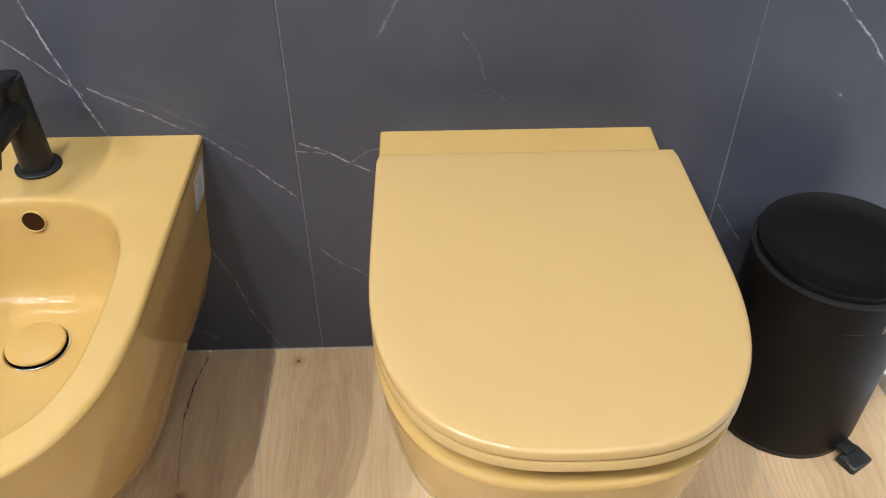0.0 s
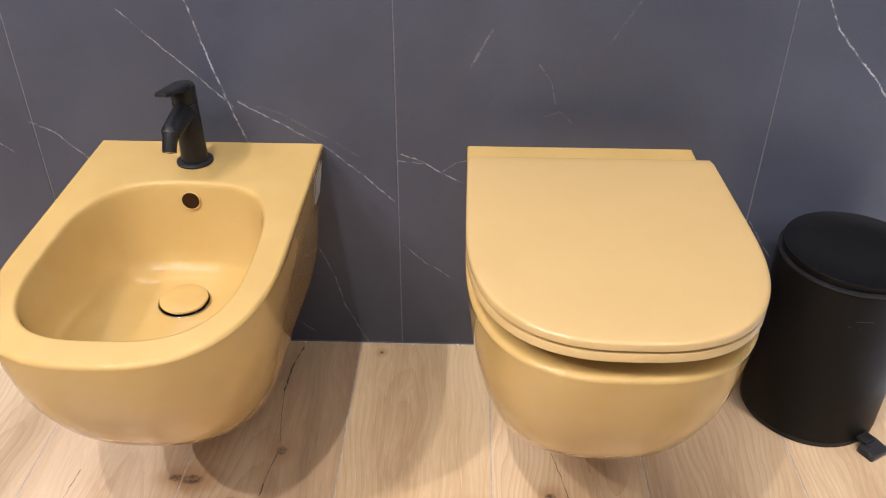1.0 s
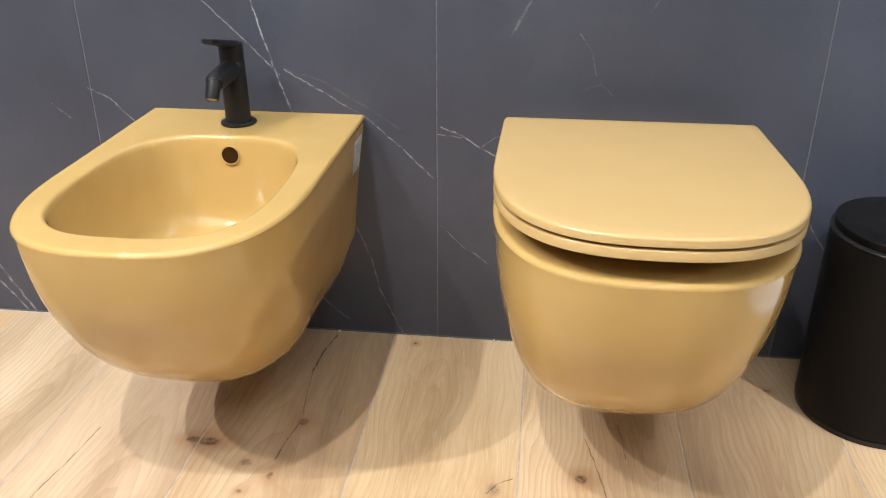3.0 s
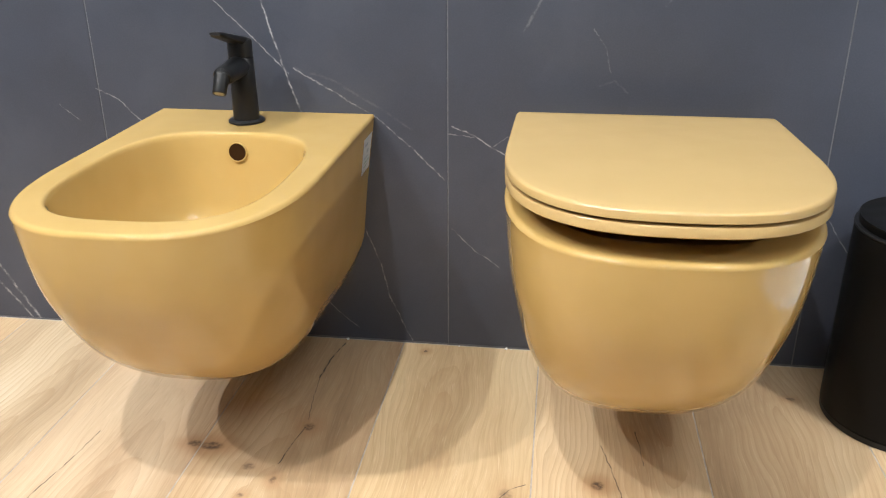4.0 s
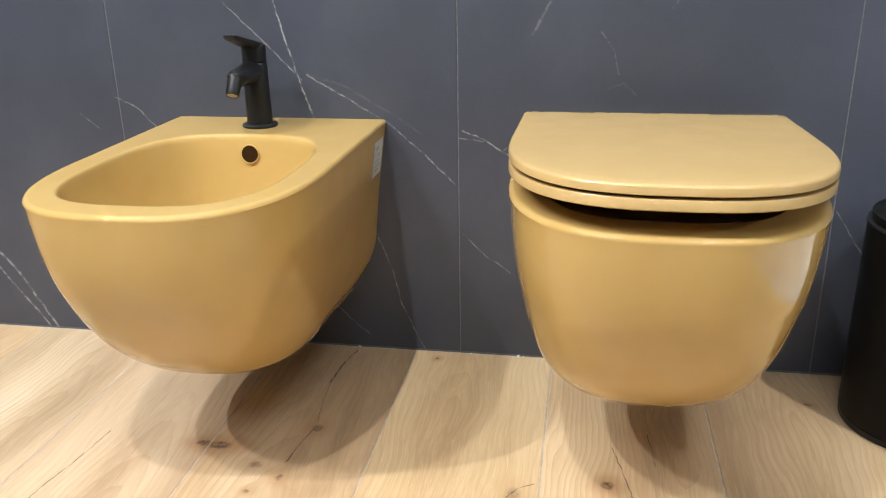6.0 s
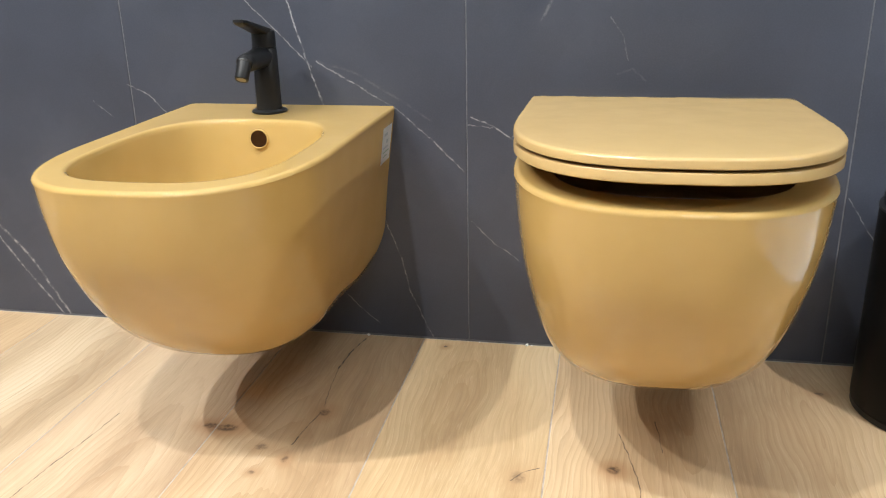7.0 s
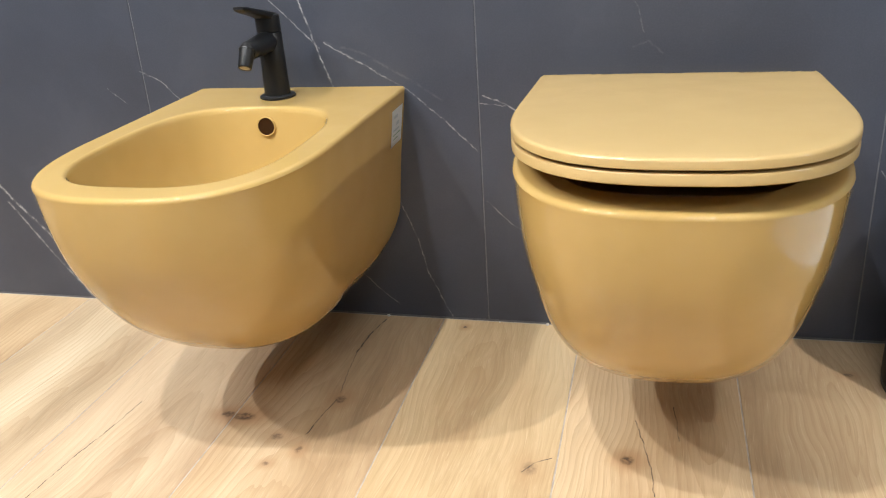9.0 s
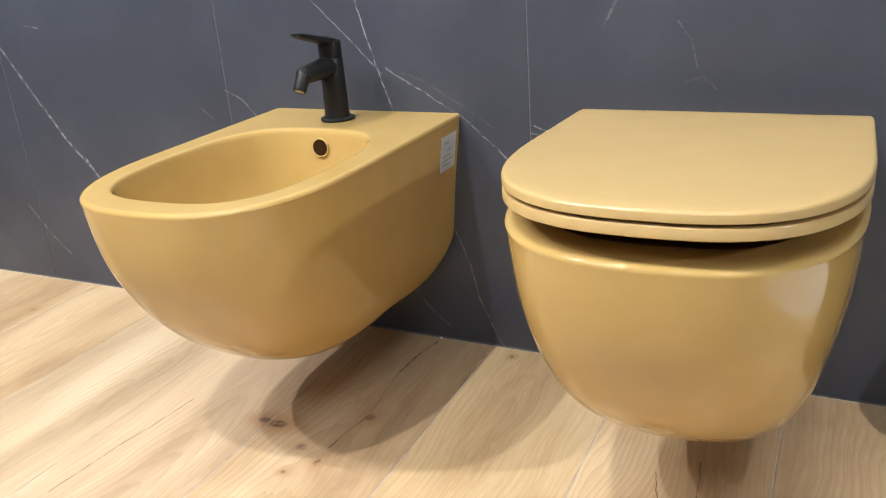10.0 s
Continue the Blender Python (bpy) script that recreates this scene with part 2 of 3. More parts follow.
    for x, y, a, b, s in KNOTS:
        d = N.vec("LENGTH", N.vec("DIVIDE", N.vec("SUBTRACT", k, (x, y, 0)), (a, b, 1)), out=1)
        knots = N.math("MAXIMUM", knots, N.span(d, 0.35, 1.0, s, 0.0))
        halo = N.math("MAXIMUM", halo, N.span(d, 0.6, 3.2, s * 0.6, 0.0))
    knots = N.math("MULTIPLY", knots, N.span(N.noise(flat, 130.0, 3.0), 0.35, 0.6, 0.35, 1.0))
    col = N.mix(halo, base, rgb(0.36, 0.19, 0.085))
    col = N.mix(knots, col, rgb(0.085, 0.045, 0.025))
    col = N.mix(crack, col, rgb(0.028, 0.016, 0.010))
    N.bump(N.math("SUBTRACT", fibre, N.math("MULTIPLY", crack, 2.0)), 0.12, 0.0006)
    return N.set(Base_Color=col, Roughness=N.span(broad, 0.3, 0.7, 0.36, 0.48))


def grout(name, col):
    N = Nodes(name)
    pos = N.node("ShaderNodeNewGeometry").outputs["Position"]
    k = N.noise(pos, 60.0, 4.0)
    N.bump(N.noise(pos, 400.0), 0.3, 0.0008)
    return N.set(Base_Color=N.mix(N.span(k, 0.35, 0.65, 0, 1), rgb(*(c * 0.75 for c in col)), rgb(*col)), Roughness=0.85)


CERAMIC, RESIN, BLACK = glazed_ceramic(), glossy_plastic(), matt_black()
BIN_BLACK = matt_black("bin_black_paint", 0.0026, 0.44, 0.20)
MARBLE, OAK = dark_marble(), oak_plank()
FLOOR_GROUT, WALL_GROUT = grout("pale_grout", (0.50, 0.44, 0.38)), grout("grey_grout", (0.17, 0.17, 0.18))
CHROME = plain("chrome", (0.78, 0.78, 0.80), 0.10, 1.0)
PLASTER, PAD = plain("white_plaster", (0.78, 0.77, 0.75), 0.8), plain("grey_rubber_pad", (0.42, 0.41, 0.39), 0.6)
PAPER, INK = plain("label_paper", (0.86, 0.88, 0.90), 0.5), plain("label_print", (0.60, 0.65, 0.69), 0.6)
GREEN_INK = plain("label_green_print", (0.35, 0.50, 0.40), 0.6)
# near-black brown, stands in for the shade inside the overflow hole
HOLE_SHADE = plain("hole_shade", (0.030, 0.013, 0.004), 0.9)
HOLE_SHADE.node_tree.nodes["Principled BSDF"].inputs["Specular IOR Level"].default_value = 0.05
TRAY = plain("white_tray_resin", (0.80, 0.81, 0.82), 0.35)
# pale tone for the reflections along the bin's scratch marks
SCRATCH_GLINT = plain("pale_scratch_glint", (0.09, 0.085, 0.08), 0.6)
DUST = plain("white_plaster_crumb", (0.75, 0.74, 0.72), 0.9)


def lamp_glow():
    N = Nodes("lamp_glow")
    return N.set(Base_Color=rgb(1, 1, 1), Emission_Color=rgb(0.88, 0.955, 1.0), Emission_Strength=180.0)


GLOW = lamp_glow()
STRIP_GLOW = lamp_glow()
STRIP_GLOW.node_tree.nodes["Principled BSDF"].inputs["Emission Strength"].default_value = 54.0

# ---- mesh helpers ----


def part(name, bm, material, parent=None, label="", smooth=True, angle=40):
    """Links a bmesh as one mesh object, under a thing or a part if one is given."""
    bmesh.ops.recalc_face_normals(bm, faces=bm.faces)
    me = bpy.data.meshes.new(name)
    bm.to_mesh(me)
    bm.free()
    me.materials.append(material)
    if smooth:
        me.polygons.foreach_set("use_smooth", [True] * len(me.polygons))
        me.set_sharp_from_angle(angle=radians(angle))
    ob = new(name, me)
    if parent:
        ob.parent = parent
    if label:
        ob["label"] = label
    return ob


def thing(name, at, label, category, group="", kind=""):
    ob = new(name)
    ob.matrix_basis = pose(*at)
    ob.empty_display_size = 0.05
    return tagged(ob, label, category, group, kind)


def box(x0, x1, y0, y1, z0, z1, bevel=0.0, segs=2):
    bm = bmesh.new()
    bmesh.ops.create_cube(bm, size=1.0, matrix=Matrix.LocRotScale(((x0 + x1) / 2, (y0 + y1) / 2, (z0 + z1) / 2), None, (x1 - x0, y1 - y0, z1 - z0)))
    if bevel:
        bmesh.ops.bevel(bm, geom=bm.edges[:], offset=bevel, segments=segs, affect="EDGES", profile=0.5)
    return bm


def rings_mesh(rings, cap_first=True, cap_last=True):
    """Closed rings of equal length, joined one to the next."""
    bm = bmesh.new()
    rows = [[bm.verts.new(v) for v in ring] for ring in rings]
    for a, b in zip(rows, rows[1:]):
        for k in range(len(a)):
            m = (k + 1) % len(a)
            bm.faces.new((a[k], a[m], b[m], b[k]))
    if cap_first:
        bm.faces.new(rows[0])
    if cap_last:
        bm.faces.new(rows[-1])
    return bm


def turned(profile, segs=48, m=None):
    """A body of revolution about z from pairs of radius and height."""
    rings = [[(r * math.cos(2 * math.pi * k / segs), r * math.sin(2 * math.pi * k / segs), z) for k in range(segs)] for r, z in profile]
    bm = rings_mesh(rings)
    if m:
        bmesh.ops.transform(bm, matrix=m, verts=bm.verts)
    return bm


def table(rows, z):
    """Smooth reading of a table of rows (z, a, b, ...)."""
    rows = sorted(rows)
    zs = np.array([r[0] for r in rows])
    k = int(np.clip(np.searchsorted(zs, z) - 1, 0, len(zs) - 2))
    t = float(np.clip((z - zs[k]) / (zs[k + 1] - zs[k]), 0, 1))
    out = []
    for c in range(1, len(rows[0])):
        v = np.array([r[c] for r in rows])
        slope = np.gradient(v, zs) * (zs[k + 1] - zs[k])
        t2, t3 = t * t, t * t * t
        out.append(float((2 * t3 - 3 * t2 + 1) * v[k] + (t3 - 2 * t2 + t) * slope[k] + (3 * t2 - 2 * t3) * v[k + 1] + (t3 - t2) * slope[k + 1]))
    return out


# ---- the ceramic bodies ----
RIM = 0.424
POWER, STRAIGHT = 2.65, 0.551
# height, half-width in the middle, half-width at the wall, depth from the wall, start of the underside off the wall
PROFILE = [
    (0.424, 0.1825, 0.1841, 0.555, 0.0), (0.400, 0.1800, 0.1810, 0.553, 0.0), (0.360, 0.1768, 0.1755, 0.547, 0.0), (0.320, 0.1723, 0.1697, 0.537, 0.0), (0.280, 0.1657, 0.1651, 0.519, 0.0),
    (0.240, 0.1586, 0.1610, 0.495, 0.0), (0.202, 0.1500, 0.1569, 0.464, -0.008), (0.171, 0.1400, 0.1480, 0.430, -0.045), (0.145, 0.1225, 0.1310, 0.392, -0.085), (0.127, 0.0982, 0.1065, 0.344, -0.110), (0.115, 0.0684, 0.0764, 0.286, -0.130), (0.109, 0.0391, 0.0434, 0.207, -0.140),
]


def outline(half, back, depth, y0=0.0, inset=0.0):
    """The plan of a body: straight sides from the wall, then a rounded front. Goes round from the wall's left end, and back along the wall."""
    half, back, depth = half - inset, back - inset * 0.6, depth - inset
    pts, u = [], STRAIGHT * depth
    for k in range(12):
        t = k / 12
        ease = t * t * (3 - 2 * t)
        pts.append((-(back + (half - back) * ease), y0 + (-u - y0) * t))
    for k in range(41):
        a = math.pi * k / 40
        c, sn = math.cos(a), math.sin(a)
        pts.append((-half * math.copysign(abs(c) ** (2 / POWER), c), -u - (depth - u) * abs(sn) ** (2 / POWER)))
    for k in range(11, -1, -1):
        t = k / 12
        ease = t * t * (3 - 2 * t)
        pts.append((back + (half - back) * ease, y0 + (-u - y0) * t))
    for k in range(1, 12):
        pts.append((back - 2 * back * k / 12, y0))
    return pts


def oval_like(ring, cy, a, b, power):
    """A rounded oval with one point towards each point of ring, seen from (0, cy)."""
    pts = []
    for x, y in ring:
        dx, dy = x, y - cy
        r = (abs(dx / a) ** power + abs(dy / b) ** power) ** (-1 / power)
        pts.append((dx * r, cy + dy * r))
    return pts


def half_at(y, z):
    """Half-width of a body at a distance from the wall and a height."""
    half, back, depth, _ = table(PROFILE, z)
    t = min(1.0, -y / (STRAIGHT * depth))
    return back + (half - back) * t * t * (3 - 2 * t)


def ceramic_body(cy, a, b, power, inside, wide=0.0, deep=0.0):
    """Outer shell, flat rim and basin as one closed mesh. inside: rows of height, scale and shift of the basin."""
    rings = []
    for z in np.linspace(0.109, 0.417, 34):
        z = 0.109 + (z - 0.109) ** 1.25 / 0.308 ** 0.25
        half, back, depth, y0 = table(PROFILE, z)
        rings.append([(x, y, z) for x, y in outline(half + wide, back, depth + deep, y0)])
    half, back, depth, y0 = table(PROFILE, RIM)
    top = half + wide, back, depth + deep, y0
    for z, inset in ((0.4188, 0.0002), (0.4208, 0.0010), (0.4224, 0.0022), (0.4235, 0.0040), (0.4240, 0.0062)):
        rings.append([(x, y, z) for x, y in outline(*top, inset=inset)])
    edge = outline(*top, inset=0.0062)
    hole = oval_like(edge, cy, a, b, power)
    for f in (0.04, 0.30, 0.65, 0.94):
        rings.append([(x + (hx - x) * f, y + (hy - y) * f, RIM) for (x, y), (hx, hy) in zip(edge, hole)])
    for z, sx, sy, shift in inside:
        rings.append([(x * sx, cy + (y - cy) * sy + shift, z) for x, y in hole])
    return rings_mesh(rings)


def bidet():
    top = thing("bidet", (-0.3055, 0, 0), "wall-hung ochre glazed ceramic bidet with a black mixer tap", "bidet")
    inside = [(0.4240, 1.0, 1.0, 0), (0.4232, 0.985, 0.989, 0), (0.4205, 0.972, 0.979, 0), (0.4150, 0.963, 0.973, 0), (0.395, 0.950, 0.962, 0), (0.365, 0.93, 0.945, 0.002), (0.335, 0.895, 0.910, 0.006),
              (0.310, 0.83, 0.85, 0.014), (0.293, 0.73, 0.75, 0.028), (0.282, 0.58, 0.60, 0.048), (0.276, 0.42, 0.43, 0.066), (0.273, 0.27, 0.22, 0.085), (0.2725, 0.12, 0.09, 0.090)]
    body = part("body", ceramic_body(-0.3212, 0.1435, 0.1882, 3.0, inside, 0.0, -0.003), CERAMIC, top)
    m = pose(0.0, -0.1416, 0.395, 85)
    hole = part("overflow_hole", turned([(0.0135, -0.004), (0.0152, -0.001), (0.0152, 0.0008), (0.0146, 0.0016), (0.0138, 0.0016), (0.0133, 0.0009)], 40, m), CERAMIC, top, "round overflow hole")
    # no opening is cut: a flat disc carries the hole's shade as colour
    part("bore", turned([(0.0134, 0.0), (0.0134, 0.0009), (0.004, 0.0010)], 40, m), HOLE_SHADE, hole, "flat dark disc, painted as the shade inside the hole")
    cap = part("drain_cap", turned([(0.030, 0.272), (0.0345, 0.2735), (0.0360, 0.2765), (0.0350, 0.2790), (0.030, 0.2805), (0.015, 0.2812), (0.002, 0.2814)], 48, pose(-0.002, -0.238, 0.003)), CERAMIC, top, "round ochre ceramic drain cap")
    part("drain_ring", turned([(0.0385, 0.2735), (0.0395, 0.2752), (0.0385, 0.2758), (0.0370, 0.2752), (0.0370, 0.2735)], 48, pose(-0.002, -0.238, 0)), CHROME, top)
    # paper label on the side, bent to the surface
    bm = bmesh.new()
    rows = [[bm.verts.new((half_at(y, z) + off + 0.0008, y, z)) for y in np.linspace(-0.070, -0.013, 9)] for off in (0.0006,) for z in np.linspace(0.339, 0.399, 9)]
    for a, b in zip(rows, rows[1:]):
        for k in range(8):
            bm.faces.new((a[k], a[k + 1], b[k + 1], b[k]))
    bmesh.ops.solidify(bm, geom=bm.faces[:], thickness=0.0003)
    label = part("label", bm, PAPER, top, "white paper label with small grey print")
    for y0, y1, z0, z1, mat in ((-0.060, -0.040, 0.384, 0.389, INK), (-0.046, -0.032, 0.371, 0.377, INK), (-0.062, -0.030, 0.363, 0.366, INK), (-0.062, -0.022, 0.356, 0.358, GREEN_INK), (-0.060, -0.034, 0.349, 0.351, GREEN_INK)):
        bm = bmesh.new()
        vs = [[bm.verts.new((half_at(y, z) + 0.0018, y, z)) for y in np.linspace(y0, y1, 5)] for z in (z0, z1)]
        for k in range(4):
            bm.faces.new((vs[0][k], vs[0][k + 1], vs[1][k + 1], vs[1][k]))
        bmesh.ops.solidify(bm, geom=bm.faces[:], thickness=0.0002)
        part("print", bm, mat, label)
    return top


HINGE_Y, HINGE_Z, LID_ANGLE = -0.112, 0.437, 3.2


def slab(levels, back_y, lift, hole=None):
    """A seat or lid: the body's plan from the hinge forwards, with rounded edges. levels: height and inset. lift: how much thicker it is at the hinge."""
    def plan(inset):
        out = []
        for x, y in outline(0.1845, 0.1835, 0.560, back_y, inset):
            y = min(y, back_y - inset)
            near = max(0.0, 1 - (back_y - y) / 0.020)
            out.append((x * (1 - 0.022 * near ** 2.6), y))
        return out

    def up(y, z):
        return z + lift * (y + 0.560) / (back_y + 0.560)

    rings = [[(x, y, up(y, z)) for x, y in plan(i)] for z, i in levels]
    if hole:
        cy, a, b = hole
        zs = [levels[-1][0], levels[-1][0] - 0.002, levels[0][0] + 0.002, levels[0][0]]
        for z, grow in zip(zs, (0.004, 0.0, 0.0, 0.004)):
            rings.append([(x, y, up(y, z)) for x, y in oval_like(plan(0.004), cy, a + grow, b + grow, 2.6)])
        rings.append(rings[0])
        bm = rings_mesh(rings, False, False)
        bmesh.ops.remove_doubles(bm, verts=bm.verts, dist=1e-5)
        return bm
    flat = plan(levels[-1][1])
    cy = -0.33
    for f, rise in ((0.93, 0.0006), (0.8, 0.0012), (0.6, 0.0018), (0.35, 0.0022), (0.1, 0.0024)):
        rings.append([(x * f, cy + (y - cy) * f, up(cy + (y - cy) * f, levels[-1][0] + rise)) for x, y in flat])
    return rings_mesh(rings)


def toilet():
    top = thing("toilet", (0.2997, 0, 0), "wall-hung ochre glazed ceramic toilet, its slim lid and seat slightly ajar", "toilet")
    inside = [(0.4240, 1.0, 1.0, 0), (0.4232, 0.988, 0.990, 0), (0.4205, 0.978, 0.982, 0), (0.415, 0.972, 0.977, 0), (0.385, 0.965, 0.970, 0), (0.350, 0.955, 0.960, 0), (0.338, 0.945, 0.950, 0), (0.334, 0.90, 0.92, 0),
              (0.318, 0.80, 0.84, 0), (0.290, 0.68, 0.72, -0.008), (0.262, 0.54, 0.56, -0.025), (0.244, 0.40, 0.40, -0.045), (0.236, 0.30, 0.27, -0.058), (0.222, 0.26, 0.235, -0.060), (0.175, 0.24, 0.21, -0.060), (0.168, 0.10, 0.09, -0.060)]
    part("body", ceramic_body(-0.3275, 0.141, 0.1735, 2.8, inside, 0.002), CERAMIC, top)
    turn = pose(0, HINGE_Y, HINGE_Z, -LID_ANGLE) @ pose(0, -HINGE_Y, -HINGE_Z)
    seat = part("seat", slab([(0.4275, 0.004), (0.4280, 0.0015), (0.4292, 0.0003), (0.4382, 0.0003), (0.4396, 0.0012), (0.4402, 0.004)], HINGE_Y + 0.010, 0.004, (-0.325, 0.105, 0.142)), RESIN, top, "slim ochre plastic toilet seat")
    seat.matrix_basis = turn
    for x, y in ((-0.135, -0.42), (0.135, -0.42), (-0.150, -0.20), (0.150, -0.20)):
        bm = box(x - 0.014, x + 0.014, y - 0.007, y + 0.007, 0.4244, 0.4277, 0.0015)
        part("bumper", bm, PAD, seat, "pale grey rubber bumper")
    lid = part("lid", slab([(0.4426, 0.004), (0.4430, 0.0012), (0.4440, 0.0), (0.4508, 0.0), (0.4526, 0.0008), (0.4538, 0.0024), (0.4543, 0.0048)], HINGE_Y + 0.004, 0.0078), RESIN, top, "flat ochre plastic toilet lid, slightly ajar")
    lid.matrix_basis = turn
    for x in (-0.080, 0.081):
        h = part("hinge", turned([(0.011, 0.4240), (0.0165, 0.4242), (0.0170, 0.4262), (0.0150, 0.4278), (0.0085, 0.4285), (0.0075, 0.4310)], 32, pose(x, -0.100, 0)), CHROME, top, "round chrome hinge mount")
        part("pin", turned([(0.0045, -0.024), (0.0055, -0.022), (0.0055, 0.022), (0.0045, 0.024)], 20, pose(x, -0.100, 0.4345, 0, 90)), CHROME, h)
    return top


def tap():
    top = thing("mixer_tap", (-0.314, -0.068, RIM), "matt black single-lever bidet mixer tap standing on the bidet rim", "tap")
    part("flange", turned([(0.027, 0.0), (0.0285, 0.001), (0.0285, 0.0035), (0.0265, 0.0052), (0.020, 0.0058)]), BLACK, top)
    part("body", turned([(0.0210, 0.004), (0.0205, 0.010), (0.0198, 0.05), (0.0192, 0.1015), (0.0186, 0.1025), (0.012, 0.1027)]), BLACK, top)
    # spout: a leaning tube out of the body
    m = pose(0, 0, 0.0900) @ Matrix.Rotation(radians(92), 4, "X")
    sp = part("spout", turned([(0.0165, 0.0), (0.0162, 0.035), (0.0145, 0.068), (0.0140, 0.080), (0.0130, 0.0820), (0.006, 0.0822)], 40, m), BLACK, top)
    m2 = pose(0, -0.0800, 0.0900) @ Matrix.Rotation(radians(144), 4, "X")
    noz = part("nozzle", turned([(0.0085, -0.006), (0.0122, 0.0), (0.0120, 0.004), (0.0108, 0.008), (0.0104, 0.029), (0.0096, 0.0305), (0.0078, 0.0308), (0.0076, 0.029), (0.003, 0.0288)], 36, m2), BLACK, sp)
    part("collar", turned([(0.0121, 0.0005), (0.0128, 0.0010), (0.0128, 0.0024), (0.0119, 0.0030)], 36, m2), BLACK, noz)
    part("aerator", turned([(0.0074, 0.0288), (0.0074, 0.0300), (0.006, 0.0303), (0.002, 0.0304)], 28, m2), PAD, noz, "pale grey aerator")
    hd = part("handle", turned([(0.0180, 0.1030), (0.0190, 0.1040), (0.0190, 0.1255), (0.0182, 0.1285), (0.0165, 0.1295), (0.004, 0.1300)]), BLACK, top)
    bm = bmesh.new()
    rows = []
    for s in np.linspace(0, 1, 12):
        y = 0.012 - 0.102 * s
        z = 0.1235 + 0.0265 * s
        w, h = 0.0160 - 0.0050 * s, 0.0072 - 0.0034 * s
        if s in (0.0, 1.0):
            w, h = w * 0.75, h * 0.6
        rows.append([(w * math.copysign(abs(math.cos(a)) ** 0.5, math.cos(a)), y, z + h * math.copysign(abs(math.sin(a)) ** 0.6, math.sin(a))) for a in np.linspace(0, 2 * math.pi, 20, endpoint=False)])
    part("lever", rings_mesh(rows), BLACK, hd)
    return top


def pedal_bin():
    top = thing("pedal_bin", (0.724, -0.133, 0), "matt black cylindrical metal pedal bin, lid shut, on wooden floor", "bin")
    R = 0.1120
    part("base", turned([(R - 0.004, 0.0), (R - 0.001, 0.001), (R - 0.001, 0.010), (R - 0.004, 0.0115)], 72), BLACK, top)
    part("body", turned([(R - 0.004, 0.010), (R, 0.0125), (R, 0.306), (R - 0.001, 0.3095), (R - 0.004, 0.3105)], 96), BIN_BLACK, top)
    part("rim", turned([(R - 0.006, 0.3100), (R + 0.0008, 0.3108), (R + 0.0014, 0.3125), (R + 0.0006, 0.3142), (R - 0.004, 0.3148)], 96), BLACK, top)
    part("lid", turned([(R - 0.008, 0.3140), (R - 0.0055, 0.3150), (R - 0.0045, 0.3230), (R - 0.0040, 0.3262), (R - 0.0046, 0.3272), (R - 0.0060, 0.3268), (R - 0.0075, 0.3256), (R * 0.6, 0.3260), (0.005, 0.3262)], 96), BIN_BLACK, top, "flat round black lid")
    for r0, r1, n in ((0.0095, 0.0110, 4), (0.0035, 0.0055, 20)):
        bm = bmesh.new()
        loop = []
        for k in range(n + 1):
            a = math.radians(45 if n == 4 else 0) + 2 * math.pi * k / n
            loop.append([bm.verts.new((-(R + 0.0004) * math.sin(r * math.cos(a) / R - radians(17)), -(R + 0.0004) * math.cos(r * math.cos(a) / R - radians(17)), 0.272 + r * math.sin(a))) for r in (r0, r1)])
        for p, q in zip(loop, loop[1:]):
            bm.faces.new((p[0], q[0], q[1], p[1]))
        bmesh.ops.solidify(bm, geom=bm.faces[:], thickness=0.0003)
        part("badge", bm, PAD, top, "small printed pale emblem")
    # scratch marks on the bin, their reflections laid on as pale strips
    for a0, a1, z0, z1 in ((-103, -90, 0.2655, 0.2670), (-107, -105, 0.2530, 0.2555), (-99, -97, 0.2520, 0.2528)):
        bm = bmesh.new()
        rows = []
        for k in range(7):
            a, z = radians(a0 + (a1 - a0) * k / 6), z0 + (z1 - z0) * k / 6
            rows.append([bm.verts.new(((R + 0.0003) * math.cos(a), (R + 0.0003) * math.sin(a), z + d)) for d in (-0.0003, 0.0003)])
        for p, q in zip(rows, rows[1:]):
            bm.faces.new((p[0], q[0], q[1], p[1]))
        bmesh.ops.solidify(bm, geom=bm.faces[:], thickness=0.0002)
        part("scratch", bm, SCRATCH_GLINT, top, "faint scratch mark, its pale reflection painted on")
    ang = math.atan2(-0.103, 0.062)
    m = pose(0, 0, 0, 0, 0, math.degrees(ang))
    bm = box(R - 0.01, R + 0.018, -0.012, 0.012, 0.012, 0.020, 0.002)
    bmesh.ops.transform(bm, matrix=m, verts=bm.verts)
    arm = part("pedal_arm", bm, BLACK, top)
    bm = box(R + 0.008, R + 0.040, -0.021, 0.021, 0.010, 0.027, 0.004, 3)
    bmesh.ops.transform(bm, matrix=m @ pose(0, 0, 0, 0, 6, 0), verts=bm.verts)
    part("pedal", bm, matt_black("pedal_rubber", 0.02, 0.30), top, "small square black foot pedal")
    return top


# ---- the room ----
X0, X1, Y1, T = -3.0, 4.2, -4.2, 0.12


def wall(name, *b, mat=PLASTER):
    return tagged(part(name, box(*b), mat, smooth=False), "plain grey painted showroom wall", "wall", kind="structure")


back = tagged(part("wall_north", box(X0, X1, 0.0012, 0.15, -0.1, CEIL), WALL_GROUT, smooth=False), "wall clad in black marble-look tiles with white veins", "wall", kind="structure")
GREY_WALL = plain("grey_wall_paint", (0.34, 0.35, 0.37), 0.8)
wall("wall_west", X0 - T, X0, Y1, 0.15, -0.1, CEIL, mat=GREY_WALL)
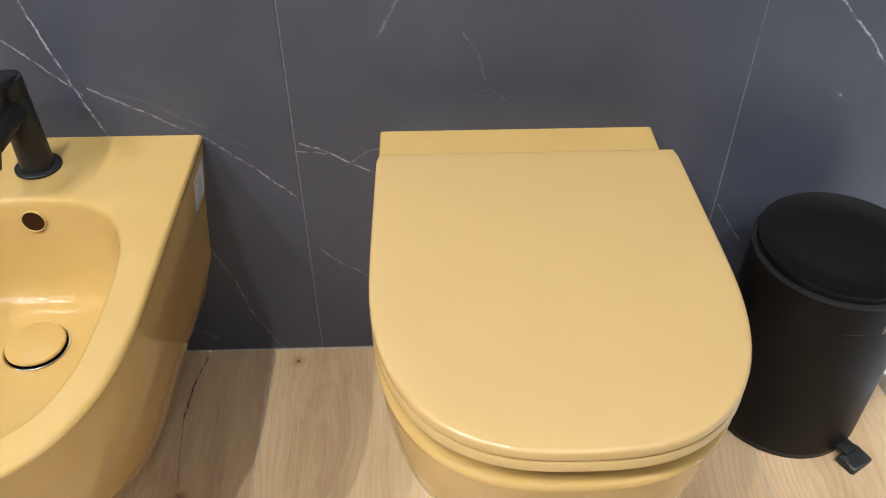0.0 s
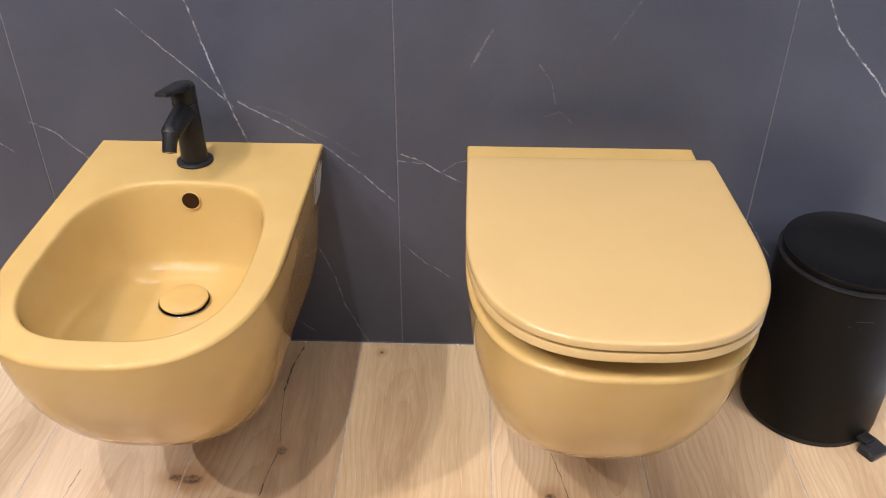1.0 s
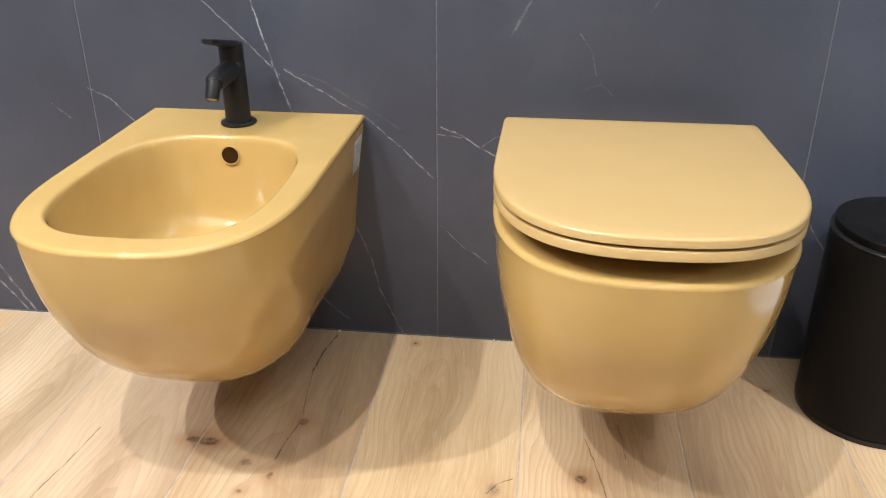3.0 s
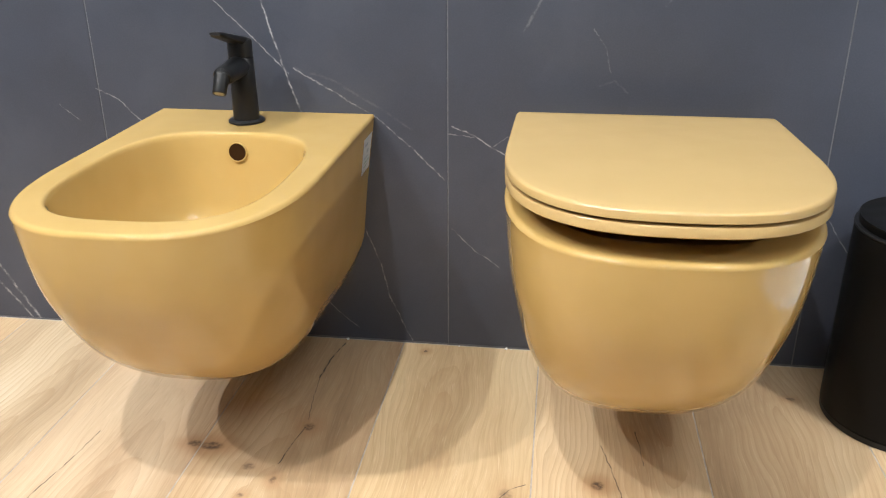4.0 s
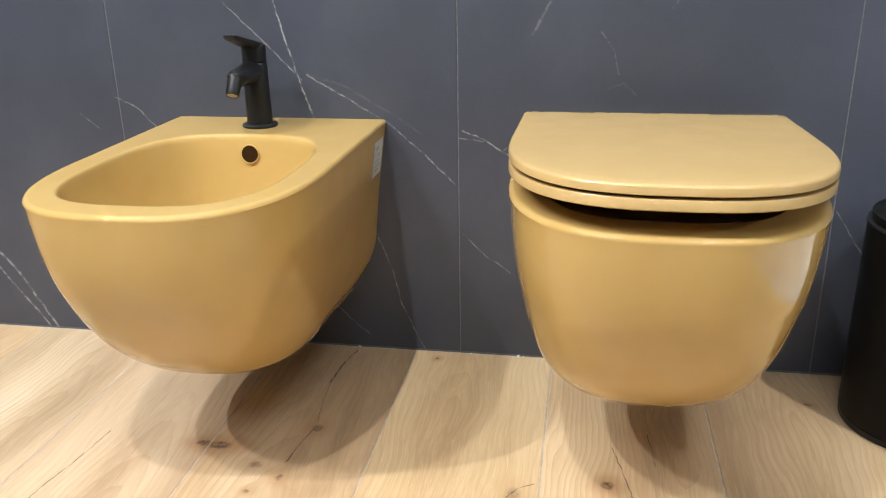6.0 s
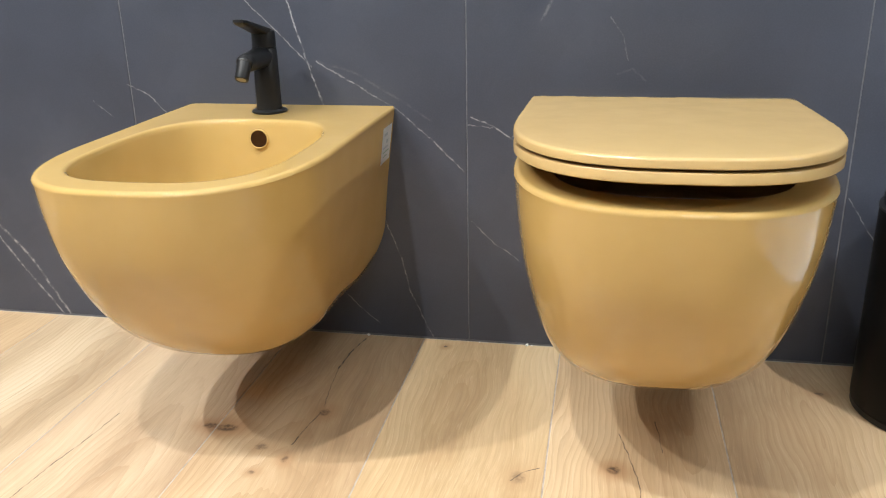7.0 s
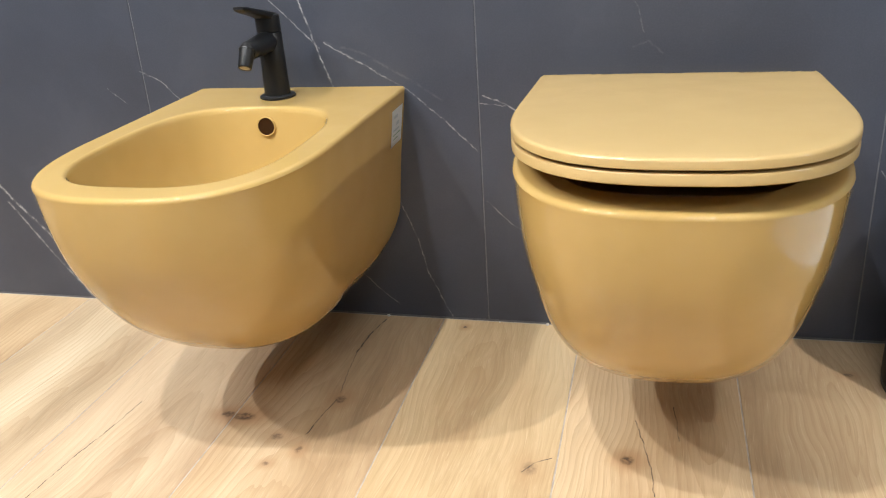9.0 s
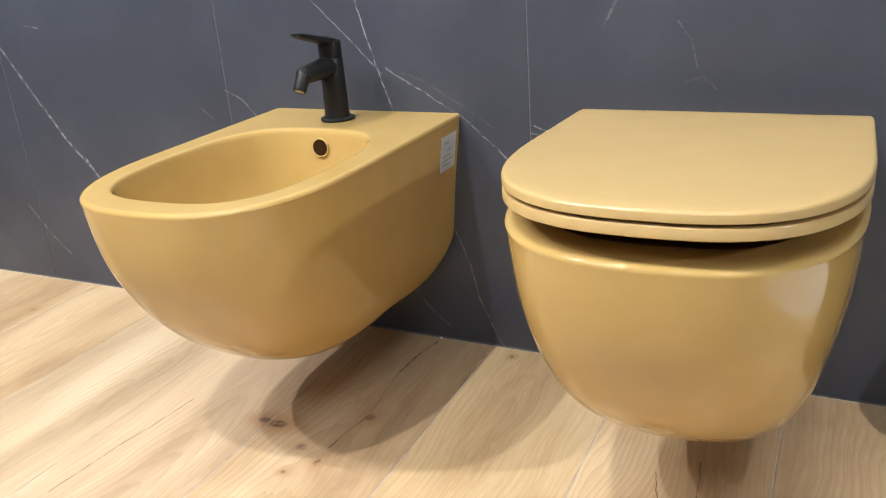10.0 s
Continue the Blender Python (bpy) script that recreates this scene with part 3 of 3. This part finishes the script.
wall("wall_east", X1, X1 + T, Y1, 0.15, -0.1, CEIL, mat=GREY_WALL)
wall("wall_south", X0 - T, X1 + T, Y1 - T, Y1, -0.1, CEIL, mat=GREY_WALL)
tagged(part("ceiling", box(X0 - T, X1 + T, Y1 - T, 0.15, CEIL, CEIL + 0.1), PLASTER, smooth=False), "plain white ceiling", "ceiling", kind="structure")
floor = tagged(part("floor", box(X0, X1, Y1, 0.004, -0.1, -0.0007), FLOOR_GROUT, smooth=False), "floor of pale oak wood-look planks with light joints", "floor", kind="structure")

bidet()
toilet()
tap()
pedal_bin()


def shower_tray():
    top = thing("shower_tray", (0.897, -0.004, 0), "flat white shower tray lying on the wooden floor", "shower tray")
    w, d, h = 1.30, 1.75, 0.024
    def rim(inset, z, r):
        pts = []
        for cx, cy, a0 in ((w - inset - r, -inset - r, 0), (inset + r, -inset - r, 90), (inset + r, -d + inset + r, 180), (w - inset - r, -d + inset + r, 270)):
            for k in range(7):
                a = radians(a0 + 15 * k)
                pts.append((cx + r * math.cos(a), cy + r * math.sin(a), z))
        return pts
    rings = [rim(0, 0.0, 0.006), rim(0, h - 0.003, 0.006), rim(0.0012, h - 0.0008, 0.006), rim(0.004, h, 0.006), rim(0.050, h, 0.03), rim(0.056, h - 0.002, 0.03), rim(0.075, h - 0.008, 0.03), rim(0.30, h - 0.012, 0.03)]
    part("basin", rings_mesh(rings), TRAY, top)
    part("drain_cover", turned([(0.050, h - 0.012), (0.055, h - 0.010), (0.054, h - 0.007), (0.030, h - 0.006), (0.004, h - 0.006)], 40, pose(w / 2, -d / 2, 0)), CHROME, top)
    return top


def ceiling_spot(x, y, z):
    top = thing("ceiling_spotlight", (x, y, z + 0.14), "small round white ceiling spotlight, switched on", "spotlight", "ceiling spotlights")
    part("housing", turned([(0.045, 0.0), (0.045, -0.10), (0.043, -0.105), (0.036, -0.105), (0.036, -0.09), (0.01, -0.09)], 32), PLASTER, top)
    part("lens", turned([(0.034, -0.094), (0.034, -0.097), (0.005, -0.0975)], 32), GLOW, top, "glowing lens")
    if z + 0.15 < CEIL:
        part("stem", turned([(0.008, -0.002), (0.008, CEIL - z - 0.14)], 16), PLASTER, top)
    return top


shower_tray()
for x, y, *_ in SPOTS:
    ceiling_spot(x, y, LAMP_Z if x < 3 else LOW_LAMP_Z)


def strip_light(x, y, length):
    top = thing("strip_light", (x, y, CEIL), "slim white ceiling strip light, switched on", "ceiling light", "ceiling strip lights")
    part("housing", box(-length / 2, length / 2, -0.035, 0.035, -0.05, 0.0, 0.004), PLASTER, top)
    part("diffuser", box(-length / 2 + 0.01, length / 2 - 0.01, -0.025, 0.025, -0.058, -0.0502, 0.002), STRIP_GLOW, top, "glowing diffuser")


for x, y, length in ((-0.9, -0.85, 1.5), (0.9, -0.85, 1.5), (-0.9, -1.75, 1.5), (0.9, -1.75, 1.5), (0.0, -2.9, 2.4)):
    strip_light(x, y, length)


def crumb(x, y, s):
    bm = bmesh.new()
    bmesh.ops.create_icosphere(bm, subdivisions=1, radius=s)
    for v in bm.verts:
        v.co += Vector((random.uniform(-1, 1), random.uniform(-1, 1), random.uniform(-1, 1))) * s * 0.3
        v.co.z = max(v.co.z, -s * 0.6)
    bmesh.ops.transform(bm, matrix=pose(x, y, s * 0.6, 0, 0, random.uniform(0, 180)), verts=bm.verts)
    tagged(part("plaster_crumb", bm, DUST, smooth=False), "tiny white plaster crumb lying on the floor by the wall", "crumb", "plaster crumbs")


for x, s in ((-0.186, 0.0030), (0.105, 0.0028), (0.02, 0.0016), (0.114, 0.0015)):
    crumb(x, -0.004, s)

# ---- wall tiles and floor planks ----
TILE_W, TILE_H, GAP = 0.5985, 1.2, 0.0018


def tile_mesh(w, h, d, material, name, bev):
    bm = box(-w / 2, w / 2, 0, d, 0, h, bev, 1)
    bmesh.ops.recalc_face_normals(bm, faces=bm.faces)
    me = bpy.data.meshes.new(name)
    bm.to_mesh(me)
    bm.free()
    me.materials.append(material)
    return me


me = tile_mesh(TILE_W - GAP, TILE_H - GAP, 0.010, MARBLE, "tile", 0.0007)
for k in range(-5, 7):
    for j in range(2):
        ob = new("tile", me)
        ob.parent = back
        ob.location = (TILE_W * (k + 0.5), 0.0, 0.003 + TILE_H * j)
PLANK_W, PLANK_L, PLANK_X = 0.2465, 1.2, -0.082
PLANK_MESH = {}


def plank_mesh(length):
    if length not in PLANK_MESH:
        bm = box(-PLANK_W / 2 + 0.0011, PLANK_W / 2 - 0.0011, -length / 2 + 0.001, length / 2 - 0.001, -0.010, 0.0, 0.0006, 1)
        bmesh.ops.recalc_face_normals(bm, faces=bm.faces)
        me = bpy.data.meshes.new("plank")
        bm.to_mesh(me)
        bm.free()
        me.materials.append(OAK)
        PLANK_MESH[length] = me
    return PLANK_MESH[length]


# each plank's own stain
STAINS = [(1.13, 1.13, 1.06), (1.06, 1.03, 0.98), (0.97, 0.93, 0.88), (1.05, 1.03, 1.00), (0.98, 1.00, 1.03), (1.02, 1.02, 1.06), (0.98, 0.95, 0.92)]
for k in range(-11, 17):
    y, length = -0.001, (1.2, 0.75, 0.95, 0.8, 1.05)[k % 5]
    x = PLANK_X + PLANK_W * (k + 0.5)
    while y > Y1 + 0.05 and -2.86 < x < 4.06:
        length = round(min(length, y - Y1), 3)
        ob = new("plank", plank_mesh(length))
        ob.parent = floor
        ob.color = (*STAINS[k % 7], 1)
        ob.location = (x, y - length / 2, 0)
        y, length = y - length, PLANK_L
